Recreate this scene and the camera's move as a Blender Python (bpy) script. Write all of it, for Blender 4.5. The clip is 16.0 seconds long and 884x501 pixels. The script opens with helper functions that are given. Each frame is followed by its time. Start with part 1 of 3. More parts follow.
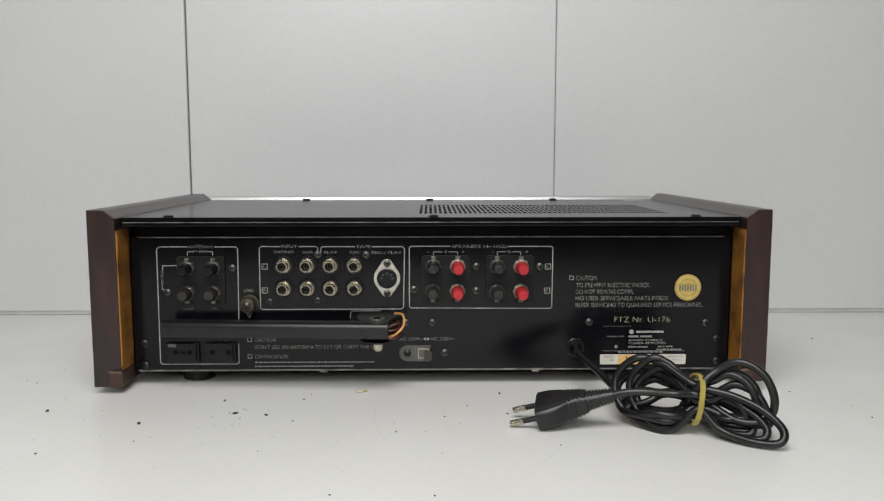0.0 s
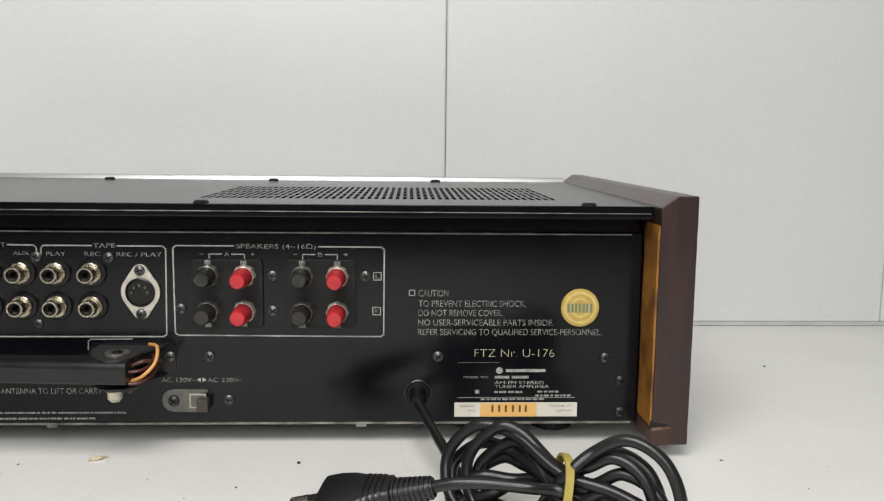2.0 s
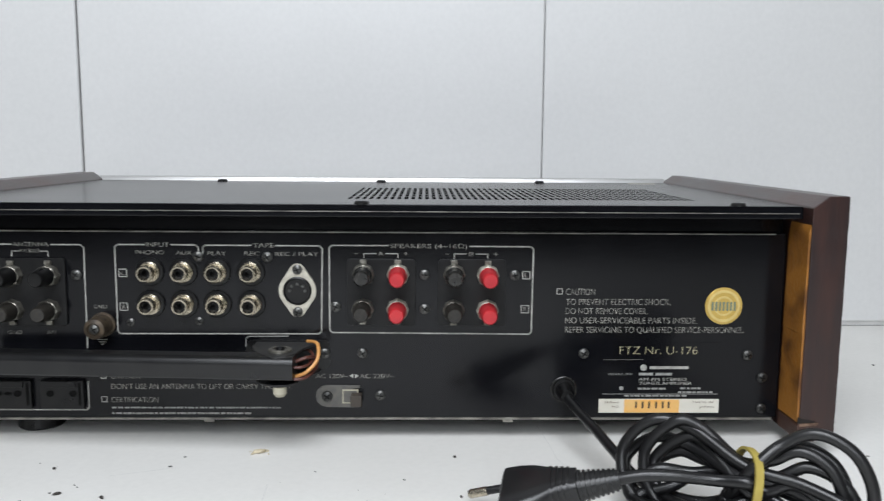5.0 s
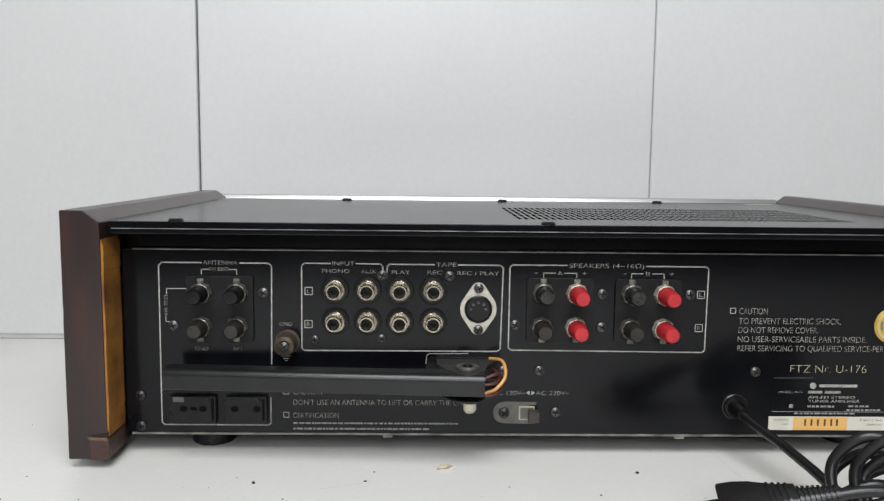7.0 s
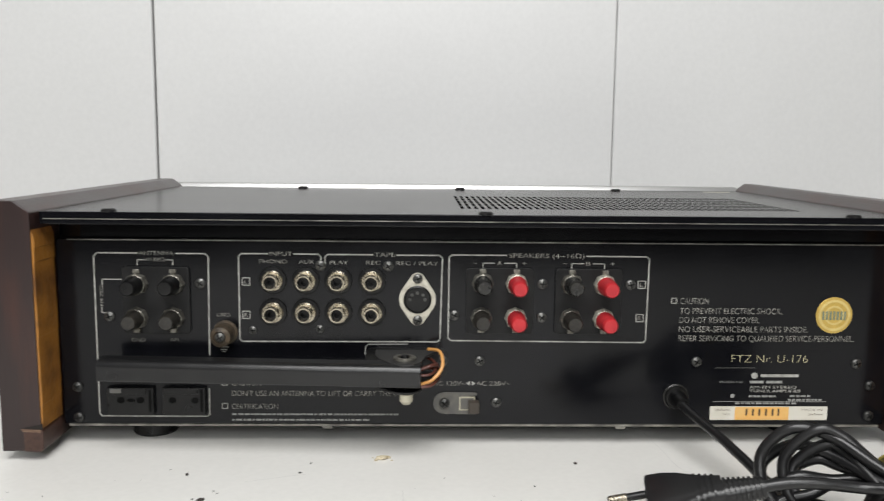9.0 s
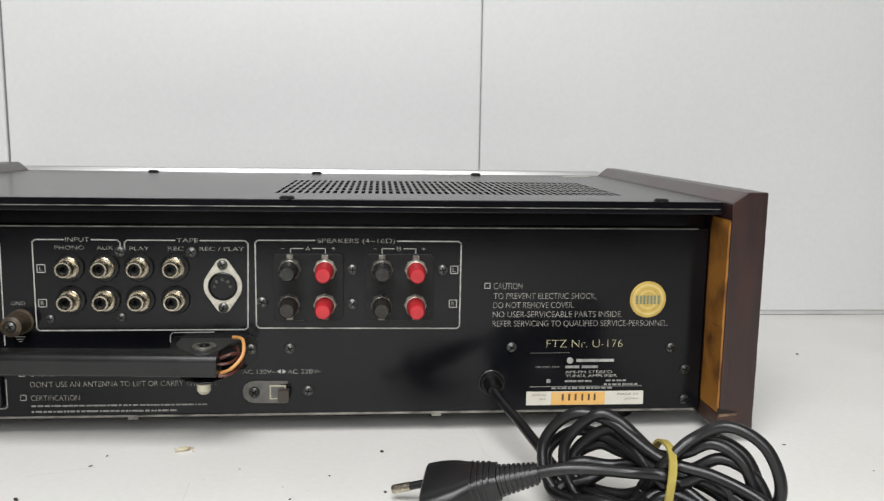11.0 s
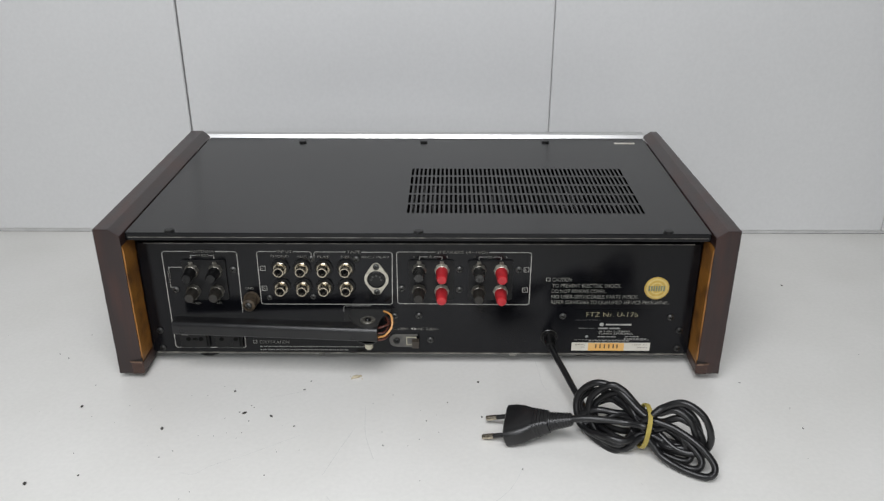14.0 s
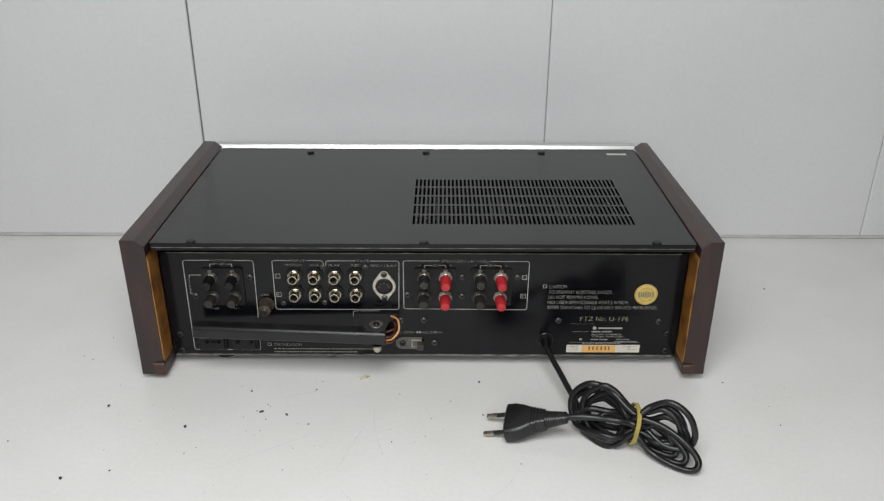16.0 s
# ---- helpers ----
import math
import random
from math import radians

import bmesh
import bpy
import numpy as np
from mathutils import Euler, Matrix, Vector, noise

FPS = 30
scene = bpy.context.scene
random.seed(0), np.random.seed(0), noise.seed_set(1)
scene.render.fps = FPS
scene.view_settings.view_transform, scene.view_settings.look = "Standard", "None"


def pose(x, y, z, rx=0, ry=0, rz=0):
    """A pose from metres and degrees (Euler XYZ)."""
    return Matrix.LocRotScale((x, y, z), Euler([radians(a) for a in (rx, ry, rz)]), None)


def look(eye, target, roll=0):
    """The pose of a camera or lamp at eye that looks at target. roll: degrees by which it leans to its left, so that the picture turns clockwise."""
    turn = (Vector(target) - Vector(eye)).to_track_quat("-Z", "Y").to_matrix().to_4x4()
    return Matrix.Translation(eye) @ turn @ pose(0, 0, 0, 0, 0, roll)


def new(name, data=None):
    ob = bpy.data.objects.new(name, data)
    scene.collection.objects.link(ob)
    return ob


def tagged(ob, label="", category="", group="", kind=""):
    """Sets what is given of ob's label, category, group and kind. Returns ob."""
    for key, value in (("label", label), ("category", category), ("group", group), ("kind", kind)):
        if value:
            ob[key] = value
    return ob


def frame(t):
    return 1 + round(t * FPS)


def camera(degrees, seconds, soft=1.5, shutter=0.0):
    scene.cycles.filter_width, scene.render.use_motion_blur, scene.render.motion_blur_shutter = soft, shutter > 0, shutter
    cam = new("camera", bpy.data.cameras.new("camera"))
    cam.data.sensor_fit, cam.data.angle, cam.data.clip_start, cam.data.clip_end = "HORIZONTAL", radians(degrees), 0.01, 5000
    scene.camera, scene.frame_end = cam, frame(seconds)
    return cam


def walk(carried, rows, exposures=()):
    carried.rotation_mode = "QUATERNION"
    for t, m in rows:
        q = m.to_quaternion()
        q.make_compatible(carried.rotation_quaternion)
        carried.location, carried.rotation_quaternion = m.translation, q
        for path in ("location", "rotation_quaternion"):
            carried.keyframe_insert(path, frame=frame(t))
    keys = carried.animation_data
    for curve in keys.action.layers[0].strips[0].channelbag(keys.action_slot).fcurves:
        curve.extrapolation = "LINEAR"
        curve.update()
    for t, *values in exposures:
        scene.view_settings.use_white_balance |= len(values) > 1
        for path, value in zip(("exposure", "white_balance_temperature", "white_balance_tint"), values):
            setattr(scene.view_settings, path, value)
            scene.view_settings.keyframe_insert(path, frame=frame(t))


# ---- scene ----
cam = camera(57.1, 16.0, soft=1.3, shutter=0.4)
# seconds, place in metres, turn in degrees
ROWS = [
    (0, -0.0027, -0.6412, 0.1826, 83.441, 0.020, -0.912),
    (0.5, 0.0021, -0.6379, 0.1843, 83.097, -0.171, -1.023),
    (0.8, 0.0345, -0.6050, 0.1825, 82.879, -0.136, -1.481),
    (1, 0.0539, -0.5693, 0.1812, 82.680, -0.451, -2.083),
    (1.2, 0.0779, -0.5287, 0.1760, 82.882, -0.391, -2.038),
    (1.5, 0.1021, -0.4581, 0.1763, 82.578, -0.498, -2.365),
    (2, 0.1094, -0.4417, 0.1696, 82.366, -0.604, -2.254),
    (2.5, 0.1049, -0.4414, 0.1685, 82.259, -0.672, -2.489),
    (3, 0.1053, -0.4424, 0.1687, 82.232, -0.688, -2.628),
    (3.5, 0.1020, -0.4424, 0.1680, 82.322, -0.715, -2.795),
    (4, 0.0917, -0.4413, 0.1672, 82.274, -0.714, -2.830),
    (4.5, 0.0675, -0.4446, 0.1676, 82.348, -0.589, -2.214),
    (5, 0.0353, -0.4506, 0.1692, 82.477, -0.401, -1.113),
    (7.5, -0.0724, -0.4604, 0.1733, 83.694, -0.647, -1.050),
    (8, -0.0710, -0.4614, 0.1749, 83.322, -0.664, -1.021),
    (8.5, -0.0599, -0.4605, 0.1737, 82.995, -0.648, -1.054),
    (9, -0.0344, -0.4560, 0.1743, 82.569, -0.596, -1.404),
    (9.5, -0.0047, -0.4509, 0.1738, 82.217, -0.518, -2.009),
    (10, 0.0201, -0.4500, 0.1736, 81.950, -0.552, -3.064),
    (12.3, 0.0597, -0.4545, 0.1756, 78.838, -1.080, -4.713),
    (12.5, 0.0480, -0.4730, 0.2000, 76.463, -1.002, -3.265),
    (12.7, 0.0260, -0.4967, 0.2379, 73.813, -1.132, -1.999),
    (13, 0.0247, -0.5269, 0.2925, 70.047, -0.607, -0.044),
    (13.5, 0.0214, -0.5897, 0.3716, 66.524, -0.039, 0.814),
    (14, 0.0255, -0.6227, 0.4018, 65.169, 0.029, 0.499),
    (14.5, 0.0221, -0.6446, 0.4188, 64.727, -0.201, 0.361),
    (15, 0.0177, -0.6571, 0.4326, 64.679, -0.321, 0.309),
    (15.5, 0.0135, -0.6626, 0.4351, 64.606, -0.299, 0.098),
    (16, 0.0157, -0.6590, 0.4360, 64.570, -0.210, 0.025),
]
EXPOSURES = [(0.0, -0.06, 6600, 10), (1.0, -0.03, 6700, 10), (2.0, 0.31, 6700, 10), (3.0, 0.33, 6550, 10), (4.0, 0.33, 6200, 10), (5.0, 0.33, 6200, 10), (7.5, 0.27, 6500, 10),
             (9.0, 0.37, 6650, 10), (10.0, 0.41, 6720, 10), (12.5, 0.34, 6350, 11), (13.0, 0.27, 6350, 11), (13.5, 0.07, 6350, 11), (15.0, -0.09, 6560, 11), (16.0, -0.06, 6480, 10)]
walk(cam, [(t, pose(x, y, z, rx, ry, rz)) for t, x, y, z, rx, ry, rz in ROWS], EXPOSURES)

# ---- light ----
world = bpy.data.worlds.new("world")
scene.world = world
world.use_nodes = True
world.node_tree.nodes["Background"].inputs[0].default_value = (0.9, 0.95, 1.0, 1)
world.node_tree.nodes["Background"].inputs[1].default_value = 0.3


def area_lamp(name, eye, target, wide, high, watts, colour):
    lamp = bpy.data.lights.new(name, "AREA")
    lamp.shape, lamp.size, lamp.size_y, lamp.energy, lamp.color = "RECTANGLE", wide, high, watts, colour
    ob = new(name, lamp)
    ob.matrix_world = look(eye, target)
    return tagged(ob, kind="structure")


area_lamp("ceiling_lamp", (-0.07, -0.62, 0.86), (-0.03, -0.16, 0.0), 0.6, 0.55, 8.6, (0.98, 0.99, 1.0))
# Added low fill from the front, with no window behind it.
area_lamp("front_fill", (-0.1, -2.3, 1.05), (0.0, 0.0, 0.0), 1.4, 0.8, 16.0, (0.96, 0.985, 1.0))

# ---- materials ----


def material(name, colour, rough=0.5, metal=0.0, second=None, grain=60.0, mix=0.5, bump=0.0, stretch=(1, 1, 1), rough_spread=0.08,
             coat=0.0, contrast=(0.35, 0.65), fine=8.0, shine=0.5):
    """A surface with two scales of variation in colour, roughness and relief."""
    m = bpy.data.materials.new(name)
    m.use_nodes = True
    nt = m.node_tree
    bsdf = nt.nodes["Principled BSDF"]
    bsdf.inputs["Metallic"].default_value = metal
    bsdf.inputs["Coat Weight"].default_value = coat
    bsdf.inputs["Specular IOR Level"].default_value = shine
    bsdf.inputs["Coat Roughness"].default_value = 0.25
    co = nt.nodes.new("ShaderNodeTexCoord")
    mp = nt.nodes.new("ShaderNodeMapping")
    mp.inputs["Scale"].default_value = stretch
    nt.links.new(co.outputs["Object"], mp.inputs["Vector"])
    n1 = nt.nodes.new("ShaderNodeTexNoise")
    n1.inputs["Scale"].default_value, n1.inputs["Detail"].default_value = grain, 6.0
    n2 = nt.nodes.new("ShaderNodeTexNoise")
    n2.inputs["Scale"].default_value, n2.inputs["Detail"].default_value = grain * fine, 3.0
    for n in (n1, n2):
        nt.links.new(mp.outputs[0], n.inputs["Vector"])
    ramp = nt.nodes.new("ShaderNodeValToRGB")
    ramp.color_ramp.elements[0].position, ramp.color_ramp.elements[1].position = contrast
    nt.links.new(n1.outputs[0], ramp.inputs[0])
    second = second or tuple(c * 0.85 for c in colour)
    mx = nt.nodes.new("ShaderNodeMix")
    mx.data_type = "RGBA"
    mx.inputs[6].default_value, mx.inputs[7].default_value = (*colour, 1), (*second, 1)
    f = nt.nodes.new("ShaderNodeMath")
    f.operation, f.inputs[1].default_value = "MULTIPLY", mix * 2
    f.use_clamp = True
    nt.links.new(ramp.outputs[0], f.inputs[0])
    nt.links.new(f.outputs[0], mx.inputs[0])
    mx2 = nt.nodes.new("ShaderNodeMix")
    mx2.data_type, mx2.blend_type = "RGBA", "MULTIPLY"
    mx2.inputs[0].default_value = 0.25 * mix
    nt.links.new(mx.outputs[2], mx2.inputs[6])
    nt.links.new(n2.outputs[0], mx2.inputs[7])
    nt.links.new(mx2.outputs[2], bsdf.inputs["Base Color"])
    rr = nt.nodes.new("ShaderNodeMapRange")
    rr.inputs[3].default_value, rr.inputs[4].default_value = max(0.03, rough - rough_spread), min(1, rough + rough_spread)
    nt.links.new(n1.outputs[0], rr.inputs[0])
    nt.links.new(rr.outputs[0], bsdf.inputs["Roughness"])
    if bump:
        b = nt.nodes.new("ShaderNodeBump")
        b.inputs["Strength"].default_value, b.inputs["Distance"].default_value = bump, 0.0006
        nt.links.new(n2.outputs[0], b.inputs["Height"])
        nt.links.new(b.outputs[0], bsdf.inputs["Normal"])
    return m


TABLE = material("white_laminate", (0.86, 0.85, 0.815), 0.36, second=(0.81, 0.80, 0.76), grain=9, mix=0.4, bump=0.03, fine=30, shine=0.55)
PANEL = material("white_wall_panel", (0.72, 0.72, 0.715), 0.42, second=(0.69, 0.69, 0.685), grain=6, mix=0.35, bump=0.02, fine=40)
BACKING = material("dark_joint", (0.10, 0.09, 0.085), 0.8, grain=40)
# Grey toned to give the soft shade where wall meets table.
GAP = material("grey_gap_shade", (0.62, 0.615, 0.605), 0.7, grain=30)
# Greys of the unseen room, set for its bounce and reflections.
PAINT = material("room_paint", (0.24, 0.24, 0.236), 0.7, grain=4, bump=0.05)
FLOOR = material("grey_floor", (0.14, 0.135, 0.13), 0.6, grain=5, bump=0.1)
WOOD = material("dark_stained_wood", (0.024, 0.0135, 0.0128), 0.36, second=(0.050, 0.0190, 0.0140), grain=30, mix=0.5, bump=0.22,
                stretch=(3.2, 0.8, 0.45), coat=0.18, fine=9, contrast=(0.42, 0.72))
RAW = material("raw_orange_wood", (0.34, 0.145, 0.026), 0.38, second=(0.085, 0.032, 0.010), grain=80, mix=0.5, bump=0.6, stretch=(1, 0.6, 0.7), fine=7, contrast=(0.40, 0.72))
# Dark brown that carries the shade inside the saw cut.
CUT_SHADE = material("cut_shade_brown", (0.012, 0.008, 0.006), 0.8, grain=200)
WORN = material("worn_pale_wood", (0.24, 0.15, 0.10), 0.6, second=(0.10, 0.055, 0.036), grain=260, mix=0.5, bump=0.4)
CLEAT = material("brown_cleat_wood", (0.068, 0.032, 0.022), 0.45, second=(0.045, 0.021, 0.015), grain=110, mix=0.5, bump=0.3, stretch=(4, 1, 4))
BLACK = material("black_painted_steel", (0.0030, 0.0031, 0.0041), 0.16, second=(0.0050, 0.0052, 0.0068), grain=14, bump=0.03, fine=40, rough_spread=0.08, shine=0.28)
COVER = material("black_satin_cover", (0.0078, 0.0075, 0.0080), 0.25, second=(0.0115, 0.0110, 0.0117), grain=14, bump=0.05, fine=60, rough_spread=0.03, shine=0.48)
STEEL_DIM = material("blackened_screw_steel", (0.07, 0.07, 0.067), 0.36, 0.7, second=(0.035, 0.035, 0.034), grain=600, mix=0.5)
# Near-black that stands in for shade in the case, slots, grooves and holes.
INSIDE = material("recess_shade_black", (0.003, 0.003, 0.003), 0.7, grain=40, shine=0.15)
PRINT = material("white_print", (0.45, 0.445, 0.41), 0.6, second=(0.28, 0.277, 0.255), grain=300, mix=0.5)
LETTERS = material("worn_white_letters", (0.33, 0.32, 0.285), 0.6, second=(0.11, 0.108, 0.098), grain=420, mix=0.5, contrast=(0.40, 0.60))
TERMINAL = material("satin_black_terminal_plate", (0.0085, 0.0085, 0.0090), 0.36, second=(0.013, 0.0128, 0.0128), grain=150, bump=0.15, shine=0.25)
PLASTIC = material("black_plastic", (0.0045, 0.0045, 0.005), 0.30, second=(0.009, 0.0088, 0.0085), grain=120, bump=0.1, shine=0.33)
BARPLASTIC = material("glossy_black_bar", (0.0080, 0.0080, 0.0088), 0.30, second=(0.012, 0.012, 0.0122), grain=60, bump=0.05, shine=0.48)
CAP = material("greyish_black_cap", (0.014, 0.014, 0.0138), 0.26, second=(0.028, 0.027, 0.024), grain=300, mix=0.5, bump=0.15)
COLLAR = material("dulled_metal", (0.32, 0.31, 0.27), 0.38, 0.7, second=(0.14, 0.13, 0.11), grain=500, mix=0.5, bump=0.1)
DUSTY = material("dusty_black_plastic", (0.012, 0.0115, 0.0105), 0.4, second=(0.036, 0.031, 0.024), grain=800, mix=0.42, bump=0.3)
RED = material("red_plastic", (0.54, 0.03, 0.036), 0.38, second=(0.42, 0.02, 0.028), grain=150, bump=0.1)
NICKEL = material("aged_nickel", (0.58, 0.53, 0.42), 0.26, 1.0, second=(0.42, 0.37, 0.29), grain=600, mix=0.5, bump=0.1)
TIN = material("pale_tin", (0.66, 0.63, 0.54), 0.45, 0.55, second=(0.50, 0.47, 0.39), grain=400, mix=0.5)
STEEL = material("dull_screw_steel", (0.15, 0.15, 0.143), 0.38, 0.85, second=(0.075, 0.075, 0.072), grain=600, mix=0.5)
SILVER = material("brushed_aluminium", (0.88, 0.88, 0.87), 0.36, 1.0, second=(0.70, 0.70, 0.69), grain=60, stretch=(0.05, 4, 4))
BRASS = material("tarnished_brass", (0.10, 0.072, 0.045), 0.5, 0.3, second=(0.04, 0.03, 0.02), grain=260, mix=0.5, bump=0.2)
# Bare steel, also used for the painted highlights on lip and panel top.
EDGE = material("bare_steel_and_glint", (0.30, 0.29, 0.255), 0.45, 0.5, second=(0.11, 0.105, 0.095), grain=90, mix=0.5)
CORD = material("black_rubber_cord", (0.0075, 0.0075, 0.0083), 0.33, second=(0.013, 0.0128, 0.013), grain=60, mix=0.5, bump=0.06, shine=0.5)
BAND = material("yellow_rubber", (0.46, 0.37, 0.085), 0.5, second=(0.38, 0.29, 0.06), grain=120)
GOLD = material("gold_foil", (0.74, 0.52, 0.14), 0.4, 0.45, second=(0.62, 0.42, 0.10), grain=140, mix=0.5, bump=0.1)
PLATE_PRINT = material("yellowed_print", (0.66, 0.60, 0.36), 0.6, second=(0.5, 0.46, 0.3), grain=300, mix=0.4)
GOLD_PALE = material("pale_gold_foil", (0.82, 0.66, 0.26), 0.45, 0.3, second=(0.72, 0.55, 0.2), grain=140, mix=0.5)
TEAL = material("grey_green_ink", (0.20, 0.24, 0.16), 0.6, grain=200)
PAPER = material("white_label_paper", (0.72, 0.70, 0.63), 0.6, second=(0.6, 0.57, 0.48), grain=60, mix=0.4)
ORANGE = material("orange_label", (0.80, 0.42, 0.10), 0.6, second=(0.75, 0.5, 0.2), grain=80, mix=0.4)
INK = material("brown_ink", (0.10, 0.06, 0.03), 0.6, grain=200)
WIRE = material("orange_wire", (0.70, 0.34, 0.10), 0.4, grain=200)
WIRE_DARK = material("brown_wire", (0.10, 0.03, 0.02), 0.4, grain=200)
SWITCH = material("worn_grey_paint", (0.085, 0.082, 0.077), 0.45, second=(0.12, 0.115, 0.10), grain=300, mix=0.5, bump=0.2)
PRINT_DIM = material("faint_print", (0.34, 0.34, 0.32), 0.6, second=(0.2, 0.2, 0.19), grain=500, mix=0.5)
GREY = material("grey_steel", (0.13, 0.13, 0.125), 0.45, second=(0.18, 0.175, 0.16), grain=200, mix=0.5, bump=0.1)
GUN = material("dark_grey_steel", (0.020, 0.020, 0.0205), 0.42, second=(0.034, 0.033, 0.031), grain=200, mix=0.5, bump=0.1)
CREAM = material("cream_plastic", (0.46, 0.43, 0.33), 0.5, grain=120)
BROWN = material("brown_slider", (0.045, 0.035, 0.026), 0.4, grain=120)
CRUMB = material("pale_crumbs", (0.70, 0.63, 0.47), 0.7, second=(0.46, 0.37, 0.23), grain=300)
DIRT = material("dark_specks", (0.045, 0.04, 0.035), 0.8, grain=300)
SCRATCH = material("scratch_mark", (0.66, 0.655, 0.63), 0.6, second=(0.82, 0.815, 0.79), grain=120, mix=0.5)

# ---- mesh helpers (sizes in millimetres) ----
MM = 0.001


def level(me, least):
    """Normals weighted by area, so that flat faces stay flat beside their rounded edges."""
    around = [[] for _ in me.vertices]
    for p in me.polygons:
        for v in p.vertices:
            around[v].append((p.normal.copy(), p.area))
    normals = []
    for p in me.polygons:
        for v in p.vertices:
            n = Vector((0, 0, 0))
            for q, a in around[v]:
                if q.dot(p.normal) > least:
                    n += q * a
            normals.append(n.normalized() if n.length > 0 else p.normal.copy())
    me.normals_split_custom_set(normals)


def finish(bm, name, mat, smooth=True, angle=35):
    me = bpy.data.meshes.new(name)
    bmesh.ops.recalc_face_normals(bm, faces=bm.faces)
    bm.to_mesh(me)
    bm.free()
    me.materials.append(mat)
    if smooth and me.polygons:
        me.shade_smooth()
        me.set_sharp_from_angle(angle=radians(angle))
        level(me, math.cos(radians(angle)))
    return me


def part(name, bm, mat, parent, label="", angle=35):
    """One mesh object under a thing or a part."""
    ob = new(name, bm if isinstance(bm, bpy.types.Mesh) else finish(bm, name, mat, angle=angle))
    ob.parent = parent
    if label:
        tagged(ob, label)
    return ob


def placed(name, me, x, y, z, parent, turn=0.0, label=""):
    """A piece on shared mesh data, at a place in millimetres."""
    ob = new(name, me)
    ob.parent = parent
    ob.matrix_local = pose(x * MM, y * MM, z * MM, 0, turn, 0)
    if label:
        tagged(ob, label)
    return ob


def box(x0, x1, y0, y1, z0, z1, bevel=0.0, seg=2, bm=None):
    own = bmesh.new()
    bmesh.ops.create_cube(own, size=1.0)
    for v in own.verts:
        v.co = Vector(((x0 + x1) / 2 + v.co.x * (x1 - x0), (y0 + y1) / 2 + v.co.y * (y1 - y0), (z0 + z1) / 2 + v.co.z * (z1 - z0))) * MM
    if bevel:
        bmesh.ops.bevel(own, geom=list(own.edges), offset=bevel * MM, segments=seg, affect="EDGES", profile=0.5)
    return join(bm, own)


def join(bm, own):
    if bm is None:
        return own
    me = bpy.data.meshes.new("tmp")
    own.to_mesh(me)
    own.free()
    bm.from_mesh(me)
    bpy.data.meshes.remove(me)
    return bm


def lathe(profile, seg=24, centre=(0, 0, 0), bm=None):
    """Turned about the y axis: profile of (radius, y) in millimetres, from the panel outwards (y falls towards the viewer)."""
    own = bmesh.new()
    rings = []
    for r, y in profile:
        if r < 1e-6:
            rings.append([own.verts.new((centre[0] * MM, (centre[1] + y) * MM, centre[2] * MM))])
        else:
            rings.append([own.verts.new(((centre[0] + r * math.cos(a)) * MM, (centre[1] + y) * MM, (centre[2] + r * math.sin(a)) * MM))
                          for a in (2 * math.pi * k / seg for k in range(seg))])
    for a, b in zip(rings, rings[1:]):
        for k in range(seg):
            q = (k + 1) % seg
            if len(a) == 1 and len(b) > 1:
                own.faces.new((a[0], b[k], b[q]))
            elif len(b) == 1 and len(a) > 1:
                own.faces.new((a[k], a[q], b[0]))
            elif len(a) > 1:
                own.faces.new((a[k], a[q], b[q], b[k]))
    return join(bm, own)


def prism(outline, y0, y1, bevel=0.0, bm=None):
    """An outline of (x, z) carried from y0 to y1."""
    own = bmesh.new()
    a = [own.verts.new((x * MM, y0 * MM, z * MM)) for x, z in outline]
    b = [own.verts.new((x * MM, y1 * MM, z * MM)) for x, z in outline]
    n = len(a)
    own.faces.new(a)
    own.faces.new(b[::-1])
    for k in range(n):
        own.faces.new((a[k], b[k], b[(k + 1) % n], a[(k + 1) % n]))
    if bevel:
        bmesh.ops.recalc_face_normals(own, faces=own.faces)
        bmesh.ops.bevel(own, geom=list(own.edges), offset=bevel * MM, segments=2, affect="EDGES", profile=0.5)
    return join(bm, own)


def round_rect(x0, x1, z0, z1, r, seg=5):
    pts = []
    for cx, cz, a0 in ((x1 - r, z1 - r, 0), (x0 + r, z1 - r, 90), (x0 + r, z0 + r, 180), (x1 - r, z0 + r, 270)):
        for k in range(seg + 1):
            a = radians(a0 + 90 * k / seg)
            pts.append((cx + r * math.cos(a), cz + r * math.sin(a)))
    return pts


def spline(points, steps=10, closed=False):
    """A smooth line through points (Catmull-Rom)."""
    p = [Vector(q) for q in points]
    out, n = [], len(p)
    for k in range(n if closed else n - 1):
        if closed:
            a, b, c, d = (p[(k + j) % n] for j in (-1, 0, 1, 2))
        else:
            a, b, c, d = p[max(k - 1, 0)], p[k], p[k + 1], p[min(k + 2, n - 1)]
        for s in range(steps):
            t = s / steps
            out.append(0.5 * (2 * b + (c - a) * t + (2 * a - 5 * b + 4 * c - d) * t * t + (3 * b - a - 3 * c + d) * t ** 3))
    if not closed:
        out.append(p[-1])
    return out


